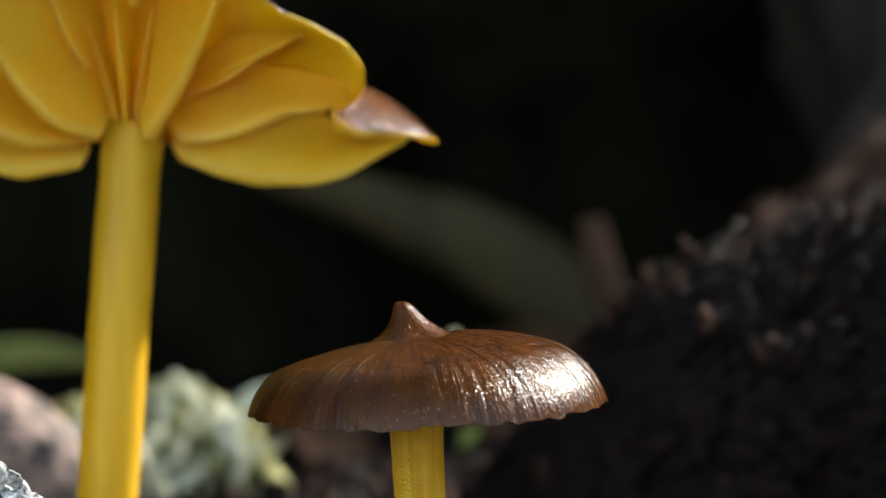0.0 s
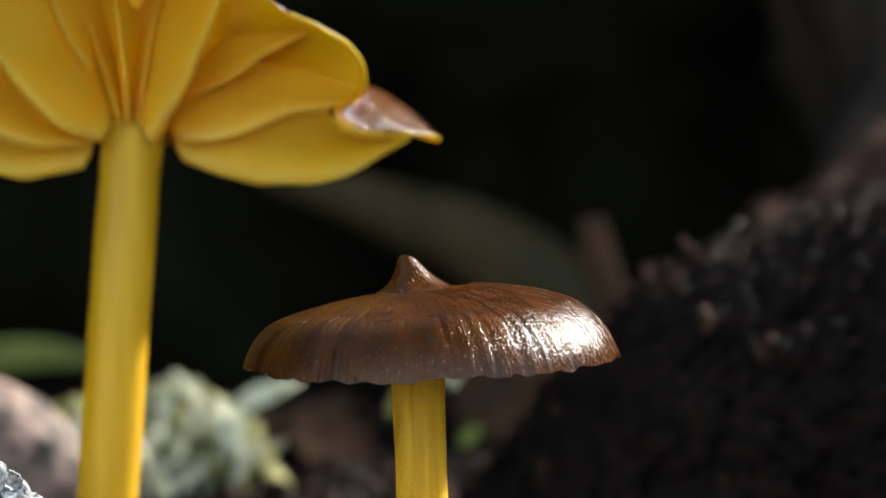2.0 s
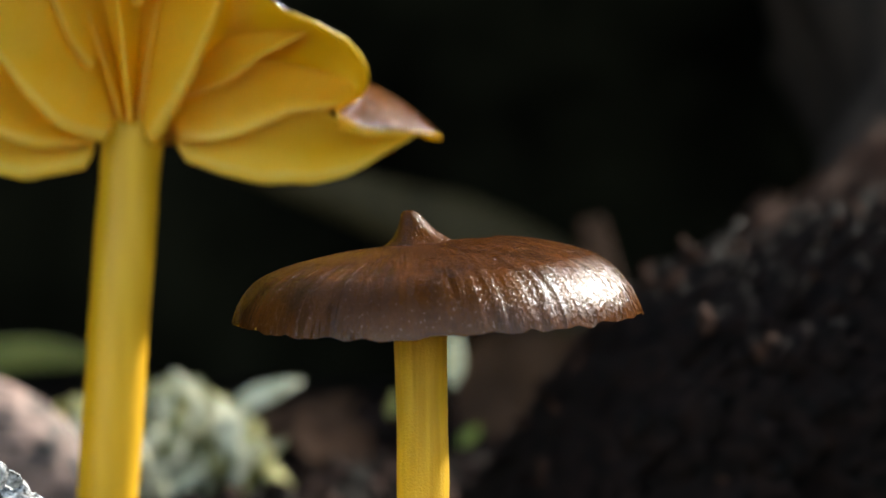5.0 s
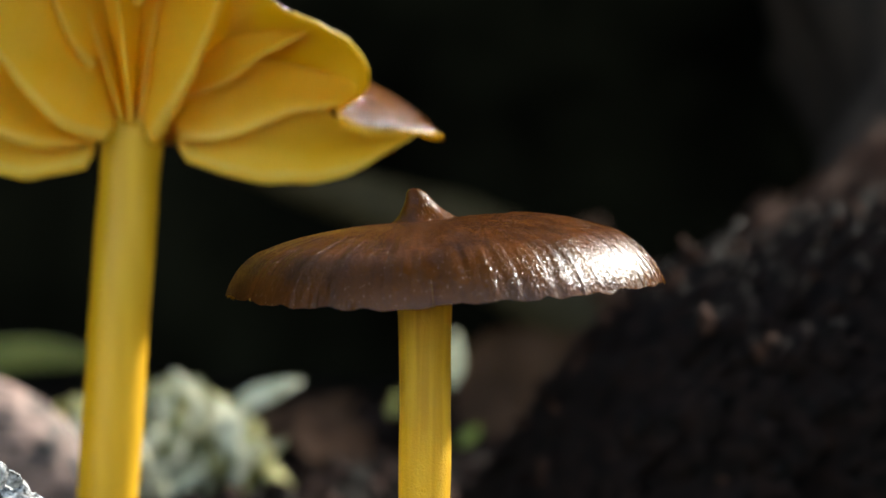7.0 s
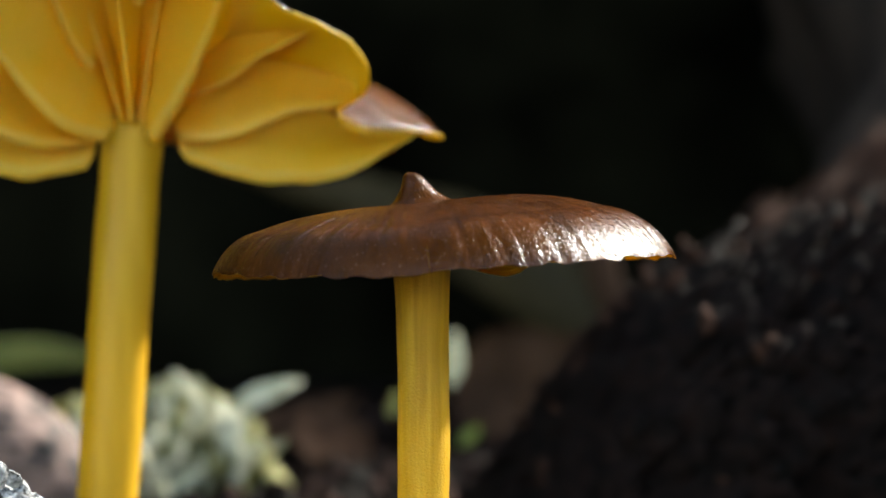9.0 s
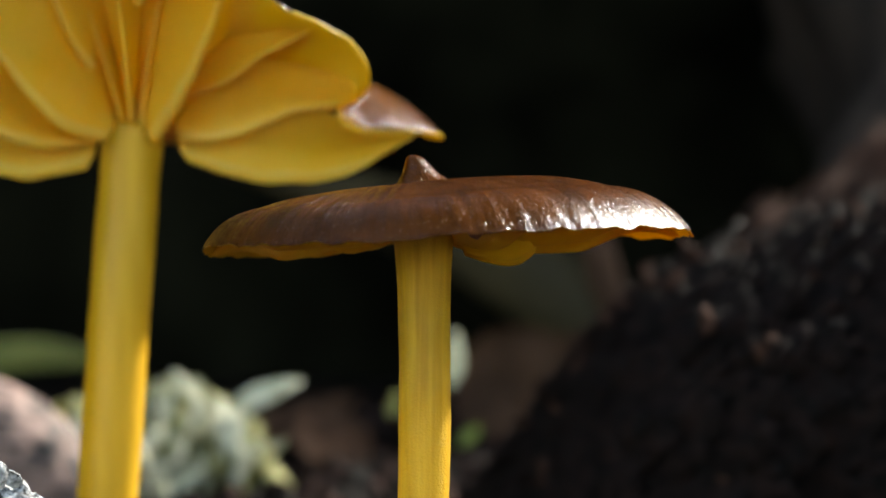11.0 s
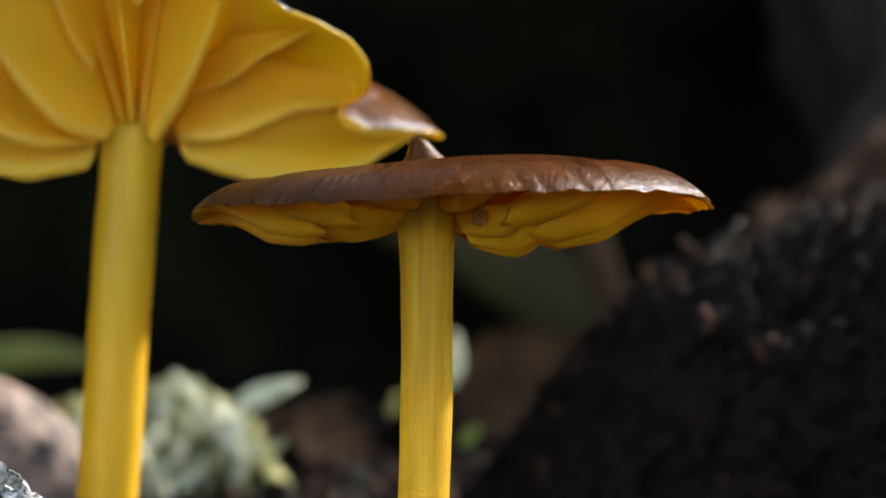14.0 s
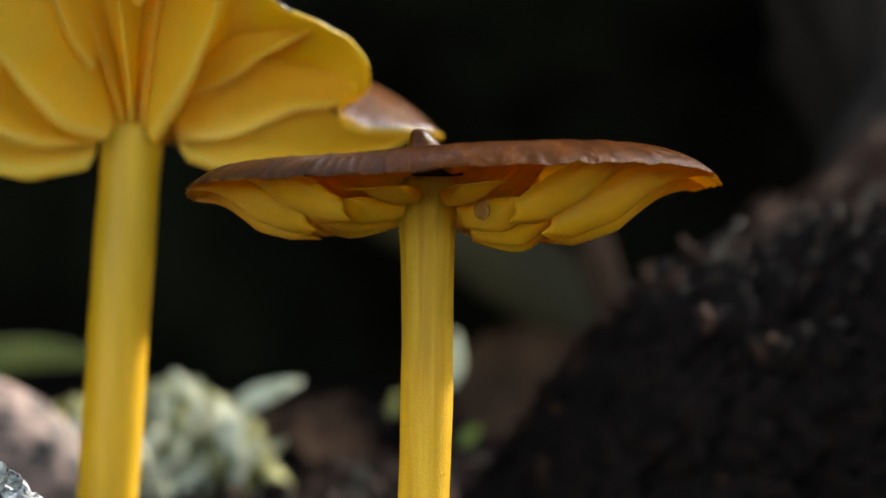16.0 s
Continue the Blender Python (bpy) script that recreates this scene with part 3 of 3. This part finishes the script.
def build_old():
    thing = tagged(new("mushroom"), "older tall yellow mushroom with upturned wavy brown cap", "mushroom")
    thing.location = (-30.8 * MM, 38 * MM, 0)
    path = [(3.1 * (i / 40) ** 1.15, 0, -4 + i * 47.4 / 40) for i in range(41)]
    radii = [2.74 + 0.03 * math.sin(i * 0.5) + 0.15 * max(0, (i - 35) / 5) ** 2 for i in range(41)]
    pts, faces = tube(path, radii, 48, lump=0.03, seed=4)
    part("stem", mesh_of("old_stem", pts, faces, [STALK_OLD]), thing, "tall smooth yellow stem")
    na, nf = 300, 30
    verts, co = [], []
    for layer in (0, 1):
        for i in range(nf):
            f = i / (nf - 1)
            for j in range(na):
                a = -math.pi + 2 * math.pi * j / na
                r, z = old_point(a, f)
                z -= layer * (0.22 + 1.1 * (1 - f))
                verts.append((r * math.cos(a), r * math.sin(a), z))
                co.append((r * math.cos(a), r * math.sin(a), 0.3 * z))
    m = na * nf
    faces = grid_faces(nf, na, wrap=True) + grid_faces(nf, na, start=m, wrap=True, flip=True)
    slots = [0] * (len(faces) // 2) + [1] * (len(faces) // 2)
    for j in range(na):
        p, q = (nf - 1) * na + j, (nf - 1) * na + (j + 1) % na
        faces.append((p, p + m, q + m, q))
        slots.append(0 if 65 < j * 360 / na - 30 < 105 else 1)
    cap = part("cap", mesh_of("old_cap", verts, faces, [SKIN_OLD, GILL_OLD], slots, co=co), thing, "wavy brown cap turned up at the front")
    cap.location = (3.1 * MM, 0, 41.0 * MM)
    rows = OLD_GILLS + [(d, 3, 24, 6, 7, 4.5, 0.2, 0.7) for d in (28, 52, 78, 104, 130)]
    for k, row in enumerate(rows):
        old_gill(cap, row, k)
    return thing, cap


OLD, OLD_CAP = build_old()


# ---- things on the forest floor ----
def leaf_mesh(name, length, width, bend, fold, mat, thick=0.25, seed=0, tip=1.0):
    """A leaf lying along x with a midrib fold, curled along its length, with some thickness."""
    n, c = 18, 9
    verts = []
    for layer in (0, 1):
        for i in range(n):
            u = i / (n - 1)
            w = width * 0.5 * (math.sin(math.pi * min(0.999, max(0.02, u)) ** 0.8) ** 0.8) + 0.05
            w *= 1 + 0.12 * noise.noise(Vector((u * 5, seed, 0)))
            a = bend * u
            x = length * (math.sin(a) / bend if bend else u)
            z = length * ((1 - math.cos(a)) / bend if bend else 0)
            for j in range(c):
                s = 2 * j / (c - 1) - 1
                ripple = 0.06 * width * noise.noise(Vector((u * 4, s * 2, seed)))
                verts.append((x, s * w, z + fold * w * s * s + ripple - layer * thick))
    m = n * c
    faces = grid_faces(n, c) + grid_faces(n, c, start=m, flip=True)
    ring = [i * c for i in range(n)] + [(n - 1) * c + j for j in range(1, c)] + [i * c + c - 1 for i in range(n - 2, -1, -1)] + list(range(c - 2, 0, -1))
    for p, q in zip(ring, ring[1:] + ring[:1]):
        faces.append((p, q, q + m, p + m))
    return mesh_of(name, verts, faces, [mat])


def midrib(leaf, length, bend, fold, mat, thick=0.5):
    """The midrib under a leaf blade, as a part of the leaf."""
    path = []
    for i in range(14):
        a = bend * i / 13
        path.append((length * math.sin(a) / bend, 0, length * (1 - math.cos(a)) / bend - 0.35))
    verts, faces = tube(path, [thick * (1 - 0.8 * i / 13) for i in range(14)], 8)
    return part("midrib", mesh_of("midrib", verts, faces, [mat]), leaf)


def place(ob, x, y, z, rx=0, ry=0, rz=0):
    ob.matrix_basis = pose(x * MM, y * MM, z * MM, rx, ry, rz)
    return ob


def build_moss():
    thing = tagged(new("moss_clump"), "pale green leafy moss clump on the forest floor", "moss")
    place(thing, -34.5, 143, 0)
    rng = random.Random(5)
    kinds = [leaf_mesh("moss_leaflet", 5.5 + k, 2.0 + 0.5 * k, 0.9 + 0.3 * k, 0.5, (MOSS, PALE, PALE, MOSS)[k], 0.5, k) for k in range(4)]
    verts, faces = tube([(-13, 0, -1), (-8, 0, 3), (0, 0, 5), (8, 0, 3), (14, 0, -1)], [2, 5, 6, 5, 2], 18, lump=0.5)
    part("cushion", mesh_of("moss_cushion", verts, faces, [MOSS]), thing)
    for k in range(230):
        u = rng.uniform(-1, 0.62)
        x = 15 * u
        h = (10.5 - 6.0 * u * u - 6.5 * max(0, u)) * rng.random() ** 0.85
        ob = part("leaflet", rng.choice(kinds), thing)
        place(ob, x, rng.uniform(-9, 5), h, rng.uniform(-35, 35), rng.uniform(-75, 10), rng.uniform(0, 360))
    dry = [leaf_mesh("dry_leaflet", 6 + k, 3.2 + 0.5 * k, 0.8, 0.5, PALE, 0.5, 20 + k) for k in range(3)]
    for k in range(26):
        ob = part("leaflet", rng.choice(dry), thing, "pale dry moss lobe")
        u = rng.random()
        place(ob, -13 + 12 * u + rng.uniform(-2, 2), rng.uniform(-13, -7), (1 + 6.5 * (1 - u)) * rng.random(), rng.uniform(-40, 40), rng.uniform(-60, 5), rng.uniform(150, 390))
    tip = part("leaflet", leaf_mesh("moss_tip", 11, 3.6, -0.4, 0.4, PALE, 0.7, 9), thing, "larger upright moss lobe")
    place(tip, 6.5, -4, 9.8, 35, -38, 8)


def build_litter():
    # piece of bark lying behind the old stem
    pts, faces = tube(along([(-76, 118, 6), (-64, 118, 9), (-54, 118, 7.5), (-47, 119, 3), (-40, 120, -3)], 60), swell([9, 9, 8, 6, 3], 60), 64, lump=0.05, seed=2)
    pts = roughen(pts, 0.45, 0.5)
    tagged(new("bark_piece", mesh_of("bark_piece", pts, faces, [BARK])), "curved purplish brown piece of bark on the floor", "bark")
    # flaking pale bark close to the camera
    pts, faces = tube(along([(-44, 4, 6), (-38, 3, 9), (-34, 2, 10.7), (-31, 2, 9.5), (-28, 2, 5), (-27, 2, -3)], 90), swell([7, 5.5, 3.6, 3.2, 3.4, 4], 90), 80, lump=0.4, seed=8)
    pts = roughen(pts, 0.5, 1.1)
    tagged(new("bark_piece", mesh_of("white_bark", pts, faces, [WHITE_BARK])), "flaking whitish bark piece beside the mushrooms", "bark")
    pale_bark = bpy.data.objects["bark_piece.001"]
    rng = random.Random(8)
    flakes = [leaf_mesh("flake", 2.4 + k * 0.5, 1.3, 0.5, 0.25, WHITE_BARK, 0.15, k) for k in range(3)]
    outer = [v.co for v in pale_bark.data.vertices if v.co.z > 5 * MM and v.co.y < 3 * MM]
    for k in range(26):
        ob = part("flake", rng.choice(flakes), pale_bark)
        ob.matrix_basis = Matrix.LocRotScale(rng.choice(outer), Euler((rng.uniform(-0.6, 0.6), rng.uniform(-0.6, 0.6), rng.uniform(0, 6))), None)
    leaf = tagged(new("green_leaf", leaf_mesh("green_leaf", 42, 13, -0.7, 0.3, GREEN, 0.5, 3)), "drooping yellow-green leaf on the forest floor", "leaf")
    midrib(leaf, 42, -0.7, 0.3, GREEN)
    place(leaf, -98, 265, 5.5, 24, -26, -8)
    dead = tagged(new("dead_leaf", leaf_mesh("dead_leaf", 24, 20, 0.5, 0.2, DEAD, 0.6, 6)), "dry brown leaf leaning against the soil", "leaf")
    midrib(dead, 24, 0.5, 0.2, TWIG)
    place(dead, 3, 225, 3, 62, -32, 8)
    for length, width, bend, x, y, z, rx, ry, rz in ((24, 17, 0.5, -34, 196, 0.5, 12, -8, 20), (15, 11, 0.8, -12, 178, 0.5, -18, -14, 130)):
        mould = tagged(new("dead_leaf", leaf_mesh("mould_leaf", length, width, bend, 0.25, DEAD, 0.5, length)), "crumpled brown leaf lying on damp forest soil", "leaf")
        midrib(mould, length, bend, 0.25, TWIG)
        place(mould, x, y, z, rx, ry, rz)
    pale = tagged(new("leaf_scrap", leaf_mesh("leaf_scrap", 8, 3, 0.4, 0.2, PALE, 0.5, 2)), "small pale green leaf scrap standing upright", "leaf")
    place(pale, 1.0, 160, 13, 60, -80, 0)
    scrap = tagged(new("leaf_scrap", leaf_mesh("leaf_scrap_small", 4, 1.8, 0.6, 0.3, MOSS, 0.4, 5)), "tiny pale scrap of leaf on the floor", "leaf")
    place(scrap, -7.2, 150, 9.5, 40, -60, 20)
    scrap = tagged(new("leaf_scrap", leaf_mesh("leaf_scrap_green", 4, 2.2, 0.6, 0.3, GREEN, 0.4, 7)), "tiny green scrap of leaf lying on soil", "leaf")
    place(scrap, 2.2, 165, 4.5, 40, -30, 20)
    pts, faces = tube([(27.5, 215, -3), (27, 214, 10), (27.2, 213, 22), (25.5, 212, 28), (23.5, 212, 37)], [2.0, 2.2, 2.4, 2.7, 1.9], 20, lump=0.4, seed=6)
    tagged(new("twig", mesh_of("twig", pts, faces, [TWIG])), "broken brown twig standing in the soil", "twig")
    pts, faces = tube(along([(-60, 405, 58), (-32, 402, 48), (-3, 400, 37.5), (22, 396, 25), (38, 392, 12), (44, 390, -4)], 40), swell([3, 5, 8, 10, 9, 7], 40), 24, squash=0.5, lump=0.2, seed=1)
    tagged(new("plant_stalk", mesh_of("plant_stalk", pts, faces, [BLADE])), "thick grey-green stalk slanting to the ground", "stalk")


def build_crumbs():
    """Loose crumbs of soil and leaf mould, scattered over the floor."""
    rng = random.Random(12)
    verts, faces = [], []
    for k in range(2600):
        x, y = rng.uniform(-110, 90), rng.uniform(40, 330)
        s = rng.uniform(0.8, 3.4)
        base = len(verts)
        e = Euler([rng.uniform(0, 6.3) for _ in range(3)]).to_matrix()
        for p in ((1, 0, 0), (-1, 0, 0), (0, 0.7, 0), (0, -0.7, 0), (0, 0, 0.5), (0, 0, -0.5)):
            q = e @ (Vector(p) * s * rng.uniform(0.6, 1.3))
            verts.append((x + q.x, y + q.y, 0.6 + q.z))
        for t in ((0, 2, 4), (2, 1, 4), (1, 3, 4), (3, 0, 4), (2, 0, 5), (1, 2, 5), (3, 1, 5), (0, 3, 5)):
            faces.append(tuple(base + i for i in t))
    # three crumbs in four share the floor's colour with its painted shade
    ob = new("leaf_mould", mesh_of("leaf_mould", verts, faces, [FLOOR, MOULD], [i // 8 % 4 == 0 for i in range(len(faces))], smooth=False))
    tagged(ob, "loose brown crumbs of soil and leaf mould", "leaf mould", kind="stuff")


build_moss()
build_litter()
build_crumbs()

# ---- what moves ----
# seconds, place of the cap's middle across and up (mm), its lean to the side (degrees)
RISE = [(0, -2.3, 25.6, -2.2), (0.5, -2.1, 26.5, -1.9), (1, -2.05, 27.35, -1.8), (1.5, -2.2, 28.3, -1.9), (2, -2.05, 29.05, -1.7), (2.5, -1.85, 29.75, -1.4),
        (3, -1.7, 30.45, -1.4), (3.5, -1.65, 31.0, -1.4), (4.2, -1.9, 31.7, -1.7), (5.2, -1.75, 32.55, -1.5), (6.3, -1.6, 33.6, -1.5), (7, -1.35, 34.0, -1.6), (7.5, -0.95, 34.35, 0.4),
        (8, -1.25, 34.7, -1.7), (8.5, -1.8, 34.95, -3.4), (9, -1.6, 35.2, -2.0), (10.2, -1.5, 36.0, -1.8), (11.4, -1.4, 36.7, -1.6), (12.5, -1.35, 37.2, -1.6),
        (13.5, -1.2, 37.6, -0.6), (14.5, -1.15, 38.0, -0.5), (16, -1.1, 38.4, -0.2)]


def motions():
    base = YOUNG.location.x / MM
    cap_rows, stem_rows = [], []
    for t, x, z, lean in RISE:
        cap_rows.append((t, pose((x - base) * MM, 0, z * MM, 0, lean, 0)))
        tilt = math.degrees(math.atan2(x - base, z - 8))
        stem_rows.append((t, pose((x - base) * MM, 0, (z - 0.4) * MM, 0, tilt, 0)))
    walk(CAP, cap_rows)
    walk(STEM, stem_rows)
    for a, inner, outer, rim in SEGMENTS:
        walk(inner, [(t, inner_pose(t, a)) for t in STEPS])
        walk(outer, [(t, outer_pose(t, a)) for t in STEPS])
        walk(rim, [(t, rim_pose(t, a)) for t in STEPS])
    for a, d, upper, lower, outer in GILLS:
        walk(upper, [(t, inner_pose(t, a)) for t in STEPS])
        grow = (3.5 + 0.6 * math.cos(a)) * (0.25 + 0.75 * abs(math.cos(a)) ** 0.7) * min(1, 2.2 * abs(math.cos(a)))
        curve = arc(outer_length(a), outer_slope, 22)
        tip = Matrix.Translation((curve[-1][0] * MM, 0, curve[-1][1] * MM))
        hang = 1.28 * math.degrees(grow / curve[-1][0])
        lower_rows, outer_rows = [], []
        for t in STEPS:
            g = (max(0, t - 5) / 11) ** (0.65 - 0.2 * math.cos(a))
            lower_rows.append((t, inner_pose(t, a) @ pose(0, 0, -grow * g * MM, 0, 0, 0)))
            outer_rows.append((t, rim_pose(t, a) @ tip @ pose(0, 0, 0, 0, -max(0.3, hang - 0.72 * LIP) * g, 0) @ tip.inverted()))
        walk(lower, lower_rows)
        if abs(math.degrees(a) - 325) < 7:
            walk(BRUISED, lower_rows)
        if outer:
            walk(outer, outer_rows)
    walk(OLD_CAP, [(t, pose((3.1 - 0.3 + 0.6 * g) * MM, 0, 41.0 * MM, 0, 0.5 - 0.9 * g, 0))
                   for t, g in ((0, 0), (1.5, 0.35), (4, 0.65), (8, 0.85), (12, 0.95), (16, 1))])


motions()
